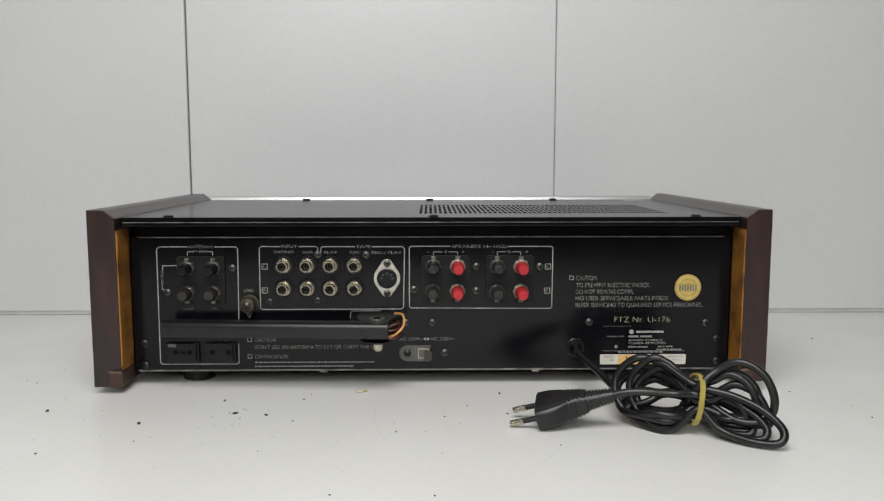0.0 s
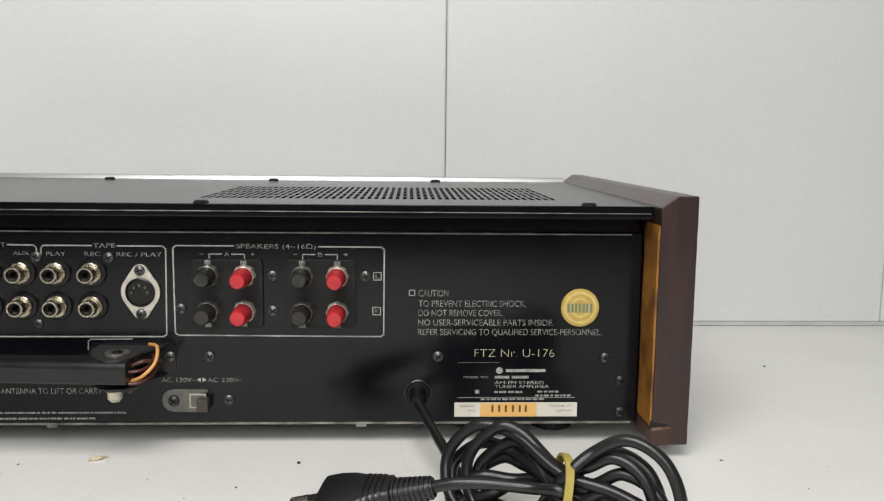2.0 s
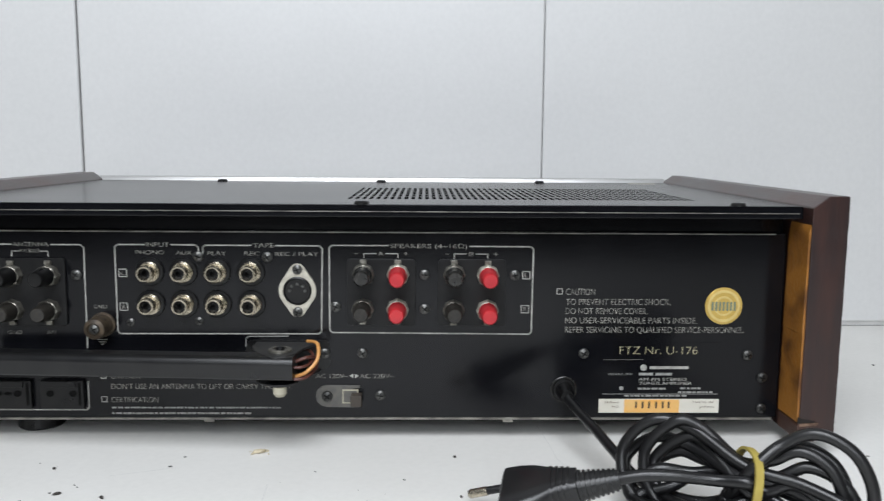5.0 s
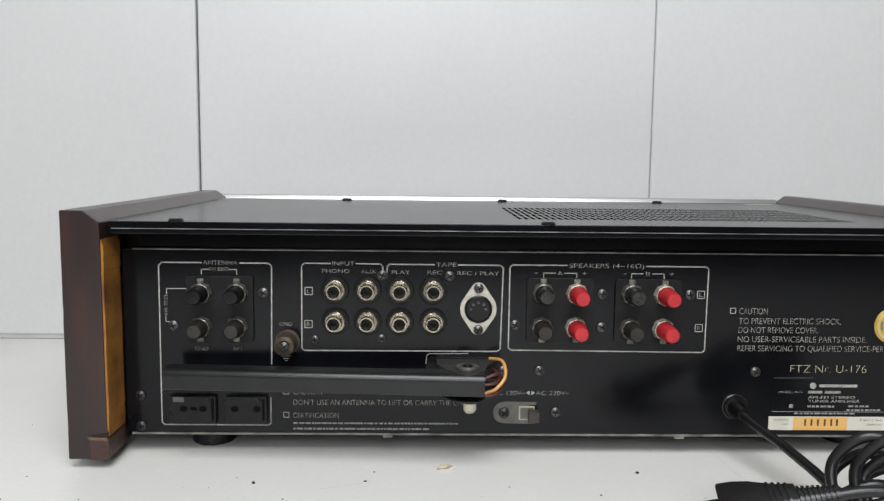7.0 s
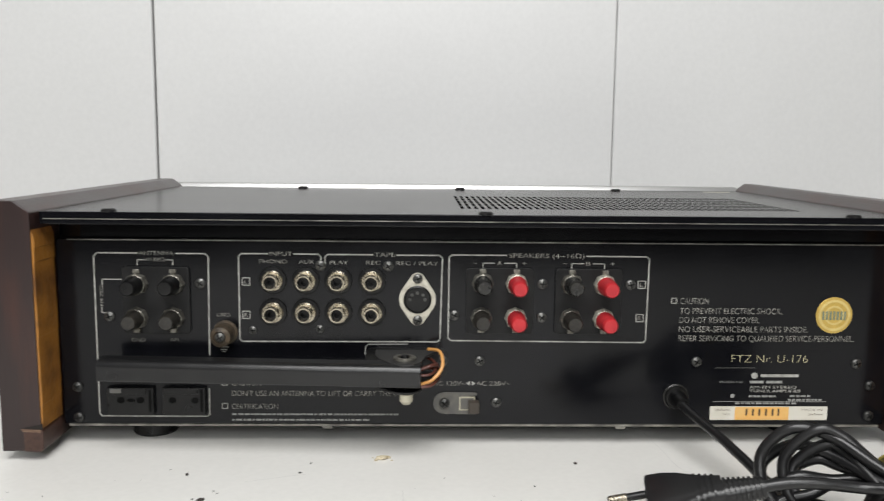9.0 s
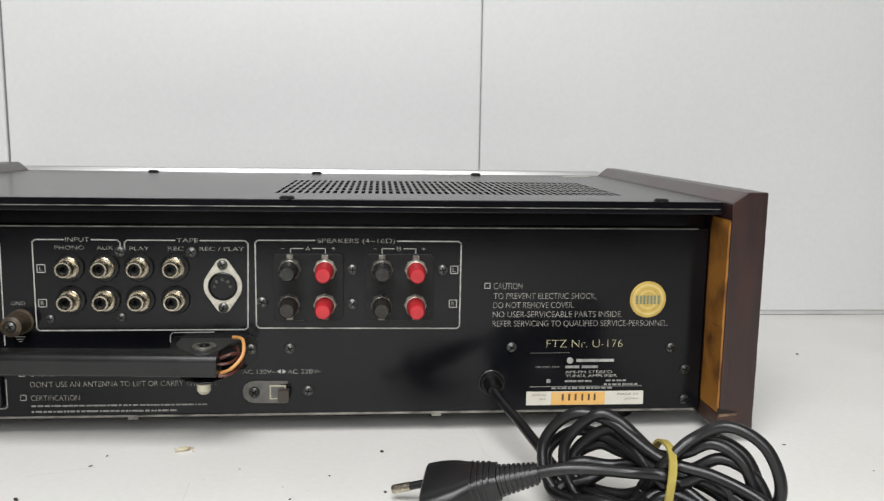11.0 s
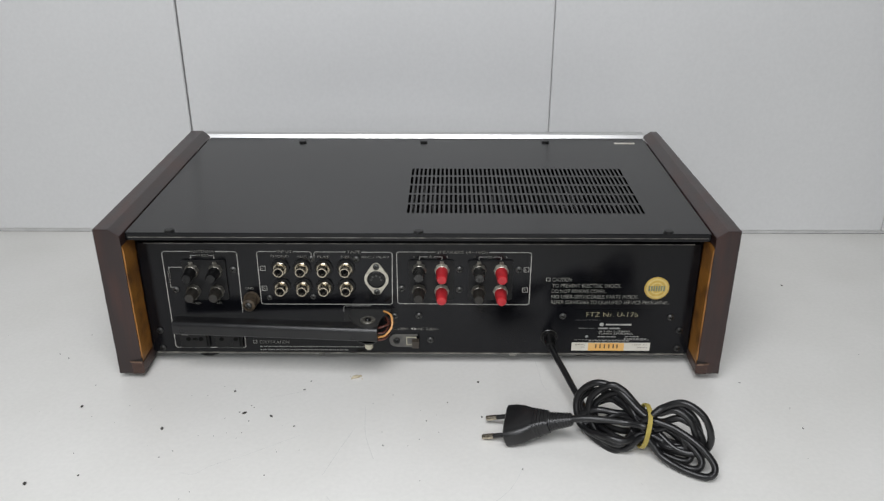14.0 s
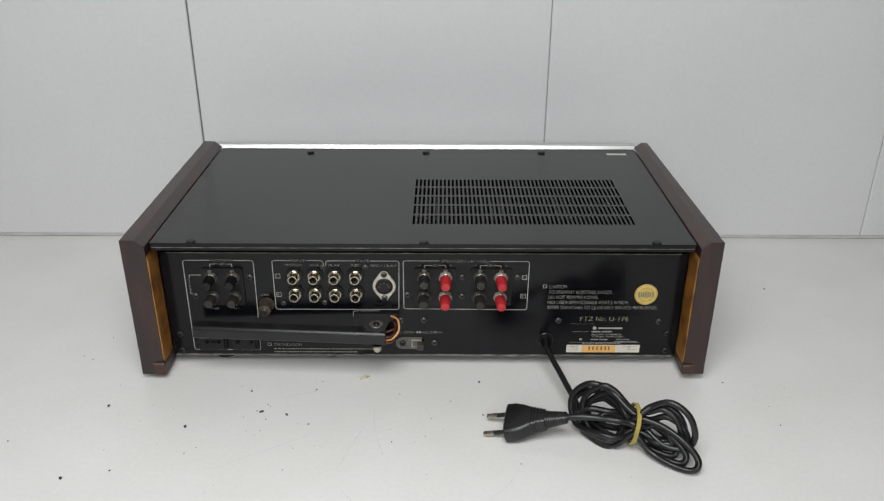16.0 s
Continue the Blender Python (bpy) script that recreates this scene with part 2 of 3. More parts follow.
def sweep(path, section, closed=False, scale=None, bm=None, up=(0, 0, 1)):
    """A section of (u, v) carried along a path, all in millimetres."""
    own = bmesh.new()
    n, rings = len(path), []
    side = None
    for k, p in enumerate(path):
        d = (path[(k + 1) % n] - path[k - 1]) if closed else (path[min(k + 1, n - 1)] - path[max(k - 1, 0)])
        d = d.normalized()
        side = d.cross(Vector(up)) if side is None else side - d * side.dot(d)
        if side.length < 1e-4:
            side = d.cross(Vector((1, 0, 0)))
        side.normalize()
        top = side.cross(d)
        f = scale(k / max(n - 1, 1)) if scale else 1.0
        rings.append([own.verts.new((p + (side * u + top * v) * f) * MM) for u, v in section])
    m = len(section)
    for k in range(n if closed else n - 1):
        a, b = rings[k], rings[(k + 1) % n]
        for j in range(m):
            own.faces.new((a[j], a[(j + 1) % m], b[(j + 1) % m], b[j]))
    if not closed:
        own.faces.new(rings[0][::-1])
        own.faces.new(rings[-1])
    return join(bm, own)


def circle(r, seg=12):
    return [(r * math.cos(2 * math.pi * k / seg), r * math.sin(2 * math.pi * k / seg)) for k in range(seg)]


def ribbon(points, w=0.7, y=-0.25, thick=0.2, bm=None):
    """A printed line on the rear panel through points (x, z)."""
    own = bm or bmesh.new()
    for (xa, za), (xb, zb) in zip(points, points[1:]):
        d = math.hypot(xb - xa, zb - za)
        ux, uz = (xb - xa) / d * w / 2, (zb - za) / d * w / 2
        quad = [(xa - ux - uz, za - uz + ux), (xb + ux - uz, zb + uz + ux), (xb + ux + uz, zb + uz - ux), (xa - ux + uz, za - uz - ux)]
        own.faces.new([own.verts.new((x * MM, y * MM, z * MM)) for x, z in quad])
    return own


def lettering(words, x0, x1, z, cap, parent, mat=LETTERS, y=-0.3, upright=False, name="lettering", thin=-0.004):
    """Printed words on the rear panel between x0 and x1, centred at the height z, with that letter height."""
    cu = bpy.data.curves.new("words", "FONT")
    cu.body, cu.offset = words, thin
    tmp = new("words", cu)
    bpy.context.view_layer.update()
    me = bpy.data.meshes.new_from_object(tmp.evaluated_get(bpy.context.evaluated_depsgraph_get()))
    bpy.data.objects.remove(tmp)
    co = np.array([v.co for v in me.vertices])
    lo, hi = co.min(0), co.max(0)
    low = 0.0
    for v in me.vertices:
        fx = (v.co.x - lo[0]) / (hi[0] - lo[0])
        fz = (v.co.y - low) / 0.70 - 0.5
        if upright:
            v.co = Vector((z - fz * cap, y, x0 + fx * (x1 - x0))) * MM
        else:
            v.co = Vector((x0 + fx * (x1 - x0), y, z + fz * cap)) * MM
    me.materials.clear()
    me.materials.append(mat)
    ob = new(name, me)
    ob.parent = parent
    return ob


def bars(runs, z, cap, parent, mat=PRINT_DIM, y=-0.3, name="unreadable_print"):
    own = bmesh.new()
    for xa, xb in runs:
        ribbon([(xa + cap / 2, z), (xb - cap / 2, z)], cap, y, bm=own)
    return part(name, own, mat, parent)


# ---- the place ----
table = tagged(new("table_top", finish(box(-1400, 1400, -740, 300, -32, 0, 1.5), "table_top", TABLE)),
               "white laminate table top with specks and fine scratches", "table", kind="structure")
WALL = 297.0
wall = tagged(new("wall_back"), "white smooth wall of upright panels with thin dark joints", "wall", kind="structure")
part("wall_backing", box(-1500, 1500, WALL + 12, WALL + 60, -40, 1800), BACKING, wall)
JOINTS = [-1104, -690, -275.8, 141.8, 557.0, 972, 1386]
GAPS = [1.4, 1.4, 1.5, 0.32, 0.5, 1.4, 1.4]
for k in range(len(JOINTS) - 1):
    part("panel", box(JOINTS[k] + GAPS[k] / 2, JOINTS[k + 1] - GAPS[k + 1] / 2, WALL, WALL + 11.9, 4.0, 1790, 2.2, 4), PANEL, wall)
# Strip added so its grey darkens the foot of the wall.
part("gap_shade_strip", box(-1500, 1500, WALL + 2.0, WALL + 11.5, 0.3, 4.6), GAP, wall, "grey strip under the panels, added for the soft shade above the table")
# Unseen enclosure, added to give bounce light and something to reflect.
room = [("wall_left", (-1560, -1500, -2600, 355, -760, 1800)), ("wall_right", (1500, 1560, -2600, 355, -760, 1800)),
        ("wall_behind", (-1560, 1560, -2660, -2600, -760, 1800))]
for name, b in room:
    tagged(new(name, finish(box(*b), name, PAINT)), "unseen plain grey wall, added for bounce light and reflections", "wall", kind="structure")
tagged(new("ceiling", finish(box(-1560, 1560, -2660, 355, 1800, 1860), "ceiling", PAINT)), "unseen plain grey ceiling, added for bounce light and reflections", "ceiling", kind="structure")
tagged(new("floor", finish(box(-1560, 1560, -2660, 355, -800, -760), "floor", FLOOR)), "unseen plain grey floor, added to close the room", "floor", kind="structure")

# ---- the receiver ----
receiver = tagged(new("stereo_receiver"), "vintage black stereo receiver seen from behind, dark wooden side panels", "stereo receiver")
receiver.location.z = 0.8 * MM
PX = 239.3

rear = part("rear_panel", box(-238.6, 238.6, 0, 7, 12.2, 119, 0.5), BLACK, receiver, "black painted steel rear panel with white print")
part("chassis_edge", box(-236, 236, -0.6, 6, 10.8, 12.1, 0.3), EDGE, receiver, "bare bright steel edge")
for x in (-88, 83):
    part("chassis_tab", box(x - 3, x + 3, -0.4, 3, 9.2, 10.9, 0.4), EDGE, receiver)
# Solid block; the dark of the case interior is in its colour.
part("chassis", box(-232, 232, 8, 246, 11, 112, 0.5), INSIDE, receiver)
part("chassis_strip", box(-238.6, 238.6, 5, 8, 119.2, 132.5, 0.4), BLACK, receiver)

# the cover with its ventilation slots
COLS, ROWS_V = 50, 5
X0, X1, Y0, Y1 = -10.8, 195.0, 28.0, 145.0
pitch_x, pitch_y = (X1 - X0) / (COLS - 0.45), (Y1 - Y0) / (ROWS_V - 0.17)
xs = [-PX] + [v for k in range(COLS) for v in (X0 + k * pitch_x, X0 + k * pitch_x + 0.55 * pitch_x)] + [PX]
ys = [-16.0] + [v for k in range(ROWS_V) for v in (Y0 + k * pitch_y, Y0 + k * pitch_y + 0.83 * pitch_y)] + [247.5]


def slotted(xs, ys, z0, z1):
    """A sheet with a hole in every odd field of the grid."""
    own = bmesh.new()
    grid = {(i, j, k): own.verts.new((x * MM, y * MM, z * MM)) for i, x in enumerate(xs) for j, y in enumerate(ys) for k, z in enumerate((z0, z1))}
    hole = lambda i, j: i % 2 == 1 and j % 2 == 1
    for i in range(len(xs) - 1):
        for j in range(len(ys) - 1):
            c = [(i, j), (i + 1, j), (i + 1, j + 1), (i, j + 1)]
            if not hole(i, j):
                own.faces.new([grid[(*q, 1)] for q in c])
                own.faces.new([grid[(*q, 0)] for q in c[::-1]])
            else:
                for q, r in zip(c, c[1:] + c[:1]):
                    own.faces.new((grid[(*q, 0)], grid[(*r, 0)], grid[(*r, 1)], grid[(*q, 1)]))
    return own


cover = part("top_cover", slotted(xs, ys, 134.2, 135.6), COVER, receiver, "black satin steel cover with rows of slots")
part("cover_lip", box(-PX, PX, -17.0, -15.3, 128.9, 135.9, 0.6), BLACK, cover)
part("lip_return", box(-PX, PX, -15.3, -2.0, 128.9, 130.1, 0.3), BLACK, cover)
# Pale strip that paints the highlight along the lip.
part("lip_glint", box(-PX + 2, PX - 2, -17.35, -16.9, 131.7, 132.2, 0.1), EDGE, cover, "thin pale line drawn for the highlight along the lip")
part("paper_tag", box(205, 227, 226.5, 231.5, 135.6, 135.9), PAPER, cover, "small white paper tag")
# Pale strip for the glint on the panel's top flange.
part("panel_edge_glint", box(-232.5, 232.5, -0.25, 0.6, 118.5, 119.15, 0.15), EDGE, rear)
# what shows dimly through the slots
fin = finish(box(-0.7, 0.7, 60, 120, 112, 126), "heat_sink_fin", STEEL)
for k in range(22):
    placed("heat_sink_fin", fin, -7.3 + k * 9.2, 0, 0, receiver)
front = sweep([Vector((-247.6, 0, 0)), Vector((241.8, 0, 0))], [(-263, 10), (-263, 138), (-262, 138.8), (-252.6, 138.8), (-251.8, 138.3), (-248.6, 132.4), (-248.5, 131), (-248.5, 10)])
part("front_panel", front, SILVER, receiver, "brushed aluminium front panel seen along its top edge")
# Dark sheet for the shade between the cover and the front panel.
part("front_gap_shade", box(-PX, PX, 247.6, 249.4, 110, 132), INSIDE, receiver)


def wear(bm, seed):
    """Small dents and nicks along the long edges."""
    long = [e for e in bm.edges if e.calc_length() > 0.09]
    bmesh.ops.subdivide_edges(bm, edges=long, cuts=44, use_grid_fill=True)
    for v in bm.verts:
        p = v.co * 90 + Vector((seed * 7.3, 0, 0))
        d = 0.00012 * noise.noise(p * 1.7) + 0.0007 * max(0.0, noise.noise(p * 0.35 + Vector((3, 1, 5))) - 0.45)
        v.co -= Vector((d * seed, -d, d * (1 if v.co.z > 0.07 else -1)))


def side_panel(s):
    """s: -1 or 1 for the side of the receiver. A board with a bevelled inner top edge and a bevelled cleat below."""
    out, foot = (261.8, 5.0) if s < 0 else (260.4, 7.2)
    body = [(s * out, foot), (s * out, 142.0), (s * 249.0, 142.0), (s * 240.7, 136.0), (s * 240.4, foot)]
    board = prism(body, -25.2, 253.5, 0.8)
    for v in board.verts:
        if s > 0 and v.co.y > 0.2 and v.co.x > 0.25:
            v.co.x -= 0.004
    wear(board, s)
    wood = part("side_panel", board, WOOD, receiver, "dark stained wooden side panel, worn at the edges")
    # the bare inner face: saw-cut bands, each a little higher or lower than its neighbours
    rnd_b = random.Random(11 if s < 0 else 12)
    outline, z = [(s * 240.6, 126.5), (s * 240.6, 18.0)], 18.0
    while z < 122:
        inner = 239.5 - rnd_b.uniform(0.0, 0.4)
        outline += [(s * inner, z), (s * (inner + 0.1), min(z + rnd_b.uniform(7, 17), 123.0))]
        z = abs(outline[-1][1]) + 0.3
    part("bare_strip", prism(outline, -24.4, -0.7), RAW, wood, "bare orange wood on the inner face")
    cleat = [(s * 249.6, foot - 0.2), (s * 250.0, 16.0), (s * 248, 16.7), (s * 240.2, 17.6), (s * 239.2, 16.6), (s * 239.3, foot + 1.2), (s * 240.6, foot - 0.2)]
    part("cleat", prism(cleat, -25.7, -1, 0.7), CLEAT, wood, "brown wooden cleat at the foot")
    # Dark strip on the board in place of the shaded cut.
    part("cut_shade", prism([(s * 239.6, 17.4), (s * 239.6, 20.6), (s * 244, 19.6), (s * 248.8, 18.8), (s * 248.8, 17.9), (s * 244, 17.5)], -25.45, -23), CUT_SHADE, wood, "saw cut drawn as a dark strip, its shade in the colour")
    part("worn_edge", prism([(s * 240.4, 15.6), (s * 240.4, 17.3), (s * 245, 17.5), (s * 251.0, 17.8), (s * 250.2, 16.4), (s * 245, 16.0)], -25.95, -24, 0.15), WORN, wood, "pale worn wood below the cut")


side_panel(-1)
side_panel(1)
foot_me = finish(lathe([(0, 0), (12.5, 0), (13.2, 1), (12, 11.6), (0, 11.6)], 28), "foot", PLASTIC)
for x, y in ((-195, 26), (196, 33), (-195, 215), (196, 215)):
    ob = placed("foot", foot_me, x, y, 0, receiver)
    ob.matrix_local = pose(x * MM, y * MM, -0.0008, 90, 0, 0)


# ---- screws ----
def screw_mesh(r, name="screw"):
    own = lathe([(r, 0), (r, -0.5), (r * 0.92, -1.1), (r * 0.6, -1.7), (0.001, -1.9)], 18)
    return finish(own, name, STEEL)


def cross_mesh(r):
    # The cross is a near-black piece, its shade put into the colour.
    own = box(-r * 0.62, r * 0.62, -2.0, -1.2, -0.32, 0.32)
    own = box(-0.32, 0.32, -2.02, -1.2, -r * 0.62, r * 0.62, bm=own)
    return finish(own, "screw_slot", INSIDE, smooth=False)


SCREW, SLOT = screw_mesh(3.0), cross_mesh(3.0)
DARK_SCREW = SCREW.copy()
DARK_SCREW.materials[0] = STEEL_DIM


def screw(x, z, parent, y=-0.1, size=1.0, k=[0]):
    k[0] += 37
    ob = placed("screw", DARK_SCREW if abs(x) > 225 or abs(x + 20.4) < 0.01 else SCREW, x, y, z, parent, k[0] % 90)
    ob.scale = (size, size, size)
    sl = new("screw_slot", SLOT)
    sl.parent = ob
    return ob


for x, z in ((-158.9, 94.4), (-210.4, 75.1), (-91.2, 105.0), (-52.9, 104.8), (34.9, 95.2), (34.9, 75.7), (85.5, 95.1), (-15.1, 76.8),
             (-0.3, 50), (9.7, 25.3), (-230.2, 33.9), (-230.2, 15.9), (125.8, 50), (219.9, 49.2), (229, 36), (229.4, 17.7)):
    screw(x, z, rear)
for x, z in ((-129.9, 67.5), (-91.8, 68.4)):
    screw(x, z, rear, size=0.8)
cover_screw = finish(lathe([(0, -0.0), (4.2, -0.0), (4.1, -1.1), (3.2, -1.9), (0, -2.1)], 18), "screw", PLASTIC)
for x, y in ((-203.5, -13.4), (0.8, -13.8), (205, -13.2), (-134, 231), (-2, 232), (130.7, 233)):
    ob = placed("screw", cover_screw, x, y, 135.6, cover)
    ob.matrix_local = pose(x * MM, y * MM, 0.1356, -90, 0, 0)

# ---- printed frames ----
lines = ribbon([(-183 - 11, 111.4), (-216, 111.4), (-218, 109.6), (-218.4, 18.4), (-217, 16.7), (-157, 16.6), (-155.6, 17.8), (-155.5, 33)], 0.75)
part("printed_frame", lines, PRINT, rear)
part("printed_frame", ribbon([(-172, 111.3), (-156, 111.3), (-154.2, 109.6), (-154.8, 53)], 0.75), PRINT, rear)
part("printed_frame", ribbon([(-121, 111.5), (-135.6, 111.5), (-137.2, 110), (-137.4, 62.3), (-136, 61), (-25, 61.1), (-23.3, 62.4), (-22.3, 109.6), (-24, 111.2), (-48, 111.2)], 0.75), PRINT, rear)
part("printed_frame", ribbon([(-106, 111.5), (-92.4, 111.4), (-91, 110), (-91, 106.5)], 0.75), PRINT, rear)
part("printed_frame", ribbon([(-62, 111.3), (-87.2, 111.3), (-88.6, 110), (-88.7, 105)], 0.75), PRINT, rear)
part("printed_frame", ribbon([(14, 111.5), (-17.0, 111.5), (-18.5, 110.1), (-18.6, 63.3), (-17, 61.9), (94.0, 61.2), (95.5, 62.5), (95.8, 109.8), (94.3, 111.2), (60, 111.3)], 0.75), PRINT, rear)
for pts in ([(-193.9, 104.8), (-193.9, 107.6), (-190, 107.6)], [(-178, 107.6), (-174, 107.6), (-174, 104.8)],
            [(-201.5, 96.4), (-213.8, 96.4), (-213.9, 93.5)], [(-214.6, 80), (-214.7, 77.2), (-212.5, 77.2)],
            [(0.8, 104.6), (0.8, 107.0), (7.4, 107.0)], [(13, 107.0), (19.9, 107.0), (19.9, 104.6)],
            [(51.4, 104.4), (51.4, 107.0), (58, 107.0)], [(63.6, 107.0), (70.2, 107.0), (70.2, 104.4)]):
    part("printed_bracket", ribbon(pts, 0.55), PRINT, rear)
part("ground_mark", ribbon([(-148.9, 57.6), (-143.9, 57.6)], 0.5, bm=ribbon([(-148, 56.2), (-144.8, 56.2)], 0.5, bm=ribbon([(-147.1, 54.9), (-145.7, 54.9)], 0.5))), PRINT, rear)


def boxed(letter, x, z, r=2.1):
    part("letter_box", ribbon([(x - r, z - r), (x + r, z - r), (x + r, z + r), (x - r, z + r), (x - r, z - r)], 0.5), PRINT, rear)
    if letter:
        lettering(letter, x - 0.9, x + 0.9, z, 2.3, rear)


for letter, x, z in (("L", -133.3, 95.6), ("R", -133.5, 76.4), ("L", 92.0, 95.1), ("R", 91.6, 75.6), ("", 111.1, 85.9), ("", -146.8, 22.8), ("", -146.8, 36.6)):
    boxed(letter, x, z, 2.1 if letter else 1.5)
for words, x0, x1, z, cap in (
        ("ANTENNA", -193, -173.5, 111.5, 2.4), ("FM 300Ω", -189.2, -178.6, 107.8, 2.0), ("GND", -198.6, -190.8, 61.7, 2.1), ("AM", -176.8, -172, 61.8, 2.1),
        ("GND", -150.2, -142.8, 76.4, 2.1), ("INPUT", -119.8, -107.2, 111.6, 2.4), ("PHONO", -125.6, -110, 107.2, 2.2), ("AUX", -103.5, -94.8, 107.1, 2.2),
        ("TAPE", -60.8, -49.2, 111.4, 2.4), ("PLAY", -86, -75.6, 106.8, 2.2), ("REC", -65.6, -57.2, 106.8, 2.2), ("REC / PLAY", -48.6, -24.6, 106.6, 2.2),
        ("SPEAKERS (4~16Ω)", 15.5, 58.5, 111.4, 2.5), ("A", 9, 11.6, 107.0, 2.3), ("B", 59.6, 62.2, 107.0, 2.3), ("-", -4.6, -2.6, 107.4, 2.5), ("+", 23, 25.6, 107, 2.5),
        ("-", 46.4, 48.4, 107.4, 2.5), ("+", 73.4, 76, 107, 2.5), ("AC 120V~", -27, -8.2, 36.6, 2.6), ("AC 220V~", -2.0, 17.8, 36.6, 2.6),
        ("CAUTION", -142.6, -126, 36.4, 3.0), ("DON'T USE AN ANTENNA TO LIFT OR CARRY THE UNIT.", -142.6, -40, 30.4, 3.1), ("CERTIFICATION", -142.8, -116.4, 22.6, 3.1),
        ("CAUTION", 114.7, 131.2, 85.8, 3.7), ("TO PREVENT ELECTRIC SHOCK,", 114.8, 174.4, 80.0, 3.5), ("DO NOT REMOVE COVER.", 114.7, 161.4, 74.7, 3.5),
        ("NO USER-SERVICEABLE PARTS INSIDE.", 114.6, 190, 69.3, 3.5), ("REFER SERVICING TO QUALIFIED SERVICE-PERSONNEL.", 114.6, 217.4, 63.9, 3.5)):
    lettering(words, x0, x1, z, cap, rear)
lettering("FM 75Ω", 81.2, 92.6, -214.4, 2.0, rear, upright=True)
for sgn, x in ((-1, -5.6), (1, -4.6)):
    part("voltage_arrow", prism([(x, 35.3), (x, 37.9), (x + sgn * 2.2, 36.6)], -0.35, -0.05), PRINT, rear)
rnd = random.Random(5)


def word_runs(x0, x1, lo=0.8, hi=3.6):
    runs, x = [], x0
    while x < x1 - 1.5:
        w = min(rnd.uniform(lo, hi), x1 - x)
        runs.append((x, x + w))
        x += w + rnd.uniform(0.35, 0.9)
    return runs


bars(word_runs(-142.8, -45), 17.9, 1.0, rear)
bars(word_runs(-142.8, -62), 14.6, 1.1, rear)

# the data plate and stickers
plate = part("data_plate", box(136, 204.4, -0.2, 0, 24.4, 56.6, 0.05), BLACK, rear, "black data plate with fine white print")
lettering("FTZ Nr. U-176", 146.3, 191, 52.0, 4.7, plate, PLATE_PRINT, -0.6, thin=-0.026)
part("plate_rule", ribbon([(137, 46.4), (160, 46.5)], 0.25, -0.5), GREY, plate)
part("maker_mark", lathe([(1.9, -0.36), (1.9, -0.5), (0.001, -0.5)], 16, (160.4, 0, 41.8)), PRINT, plate)
bars([(164, 186.4)], 41.8, 1.7, plate, PRINT, y=-0.5)
lettering("MODEL NO.", 140.4, 154.6, 38.0, 1.1, plate, PRINT_DIM, -0.5, thin=0)
bars([(157.7, 166), (167.4, 177)], 38.0, 1.6, plate, y=-0.5)
lettering("AM-FM STEREO", 157.7, 185.6, 34.9, 1.7, plate, PRINT, -0.5, thin=0)
lettering("TUNER AMPLIFIER", 158.0, 188.6, 32.6, 1.7, plate, PRINT, -0.5, thin=0)
bars(word_runs(147, 150), 29.6, 2.2, plate, y=-0.5)
bars(word_runs(157.7, 174), 29.4, 1.2, plate, y=-0.5)
bars(word_runs(182, 194), 29.6, 1.1, plate, y=-0.5)
bars(word_runs(181, 203), 27.3, 1.1, plate, y=-0.5)
bars([(137, 203.6)], 26.2, 0.35, plate, y=-0.5)
bars(word_runs(150, 187), 25.2, 1.0, plate, y=-0.55)
label = part("serial_label", box(135.3, 204.9, -0.5, 0, 15.0, 23.2, 0.1), PAPER, rear, "white paper label with an orange field")
part("orange_field", box(150, 181.8, -0.7, -0.45, 15.2, 22.9), ORANGE, label)
tall = bmesh.new()
for x in (156.8, 160.6, 164.4, 168.4, 172.3, 175.7):
    ribbon([(x, 18.4), (x, 21.2)], 1.2, -0.8, bm=tall)
part("unreadable_print", tall, INK, label)
lettering("SERIAL", 138.4, 147.4, 21.3, 1.2, label, INK, -0.7, thin=-0.01)
lettering("NO.", 143.2, 147.2, 18.7, 1.2, label, INK, -0.7, thin=-0.01)
lettering("MADE IN", 189.4, 201.6, 21.4, 1.2, label, INK, -0.7, thin=-0.01)
lettering("JAPAN", 193.4, 202, 18.6, 1.2, label, INK, -0.7, thin=-0.01)
seal = part("round_seal", lathe([(10.6, 0), (10.7, -0.3), (10.5, -0.5), (0.001, -0.55)], 40, (204.8, 0, 77.8)), GOLD, rear, "round gold foil seal with a pale ring")
part("seal_ring", lathe([(9.2, -0.52), (9.2, -0.75), (7.8, -0.75), (7.8, -0.52)], 40, (204.8, 0, 77.8)), GOLD_PALE, seal)
part("seal_ring", lathe([(5.6, -0.52), (5.6, -0.75), (4.6, -0.75), (4.6, -0.52)], 40, (204.8, 0, 77.8)), GOLD_PALE, seal)
marks = bmesh.new()
for k in range(7):
    ribbon([(198.3 + k * 2.1, 75.8), (198.3 + k * 2.1, 79.6)], 1.3, -0.8, bm=marks)
part("unreadable_print", marks, TEAL, seal)

# ---- sockets ----
jack_body = finish(lathe([(7.4, 0.0), (7.4, -0.8), (7.0, -1.2), (5.9, -1.3), (5.9, -3.4), (5.3, -3.9), (4.5, -3.9), (4.5, -10.2), (4.2, -10.6), (3.4, -10.6), (3.2, -10.2), (3.2, -3.0), (0.001, -3.0)], 26), "phono_socket", NICKEL)
jack_washer = finish(lathe([(7.9, -0.05), (7.9, -0.9), (7.5, -1.4), (5.95, -1.6)], 26), "washer", PLASTIC)
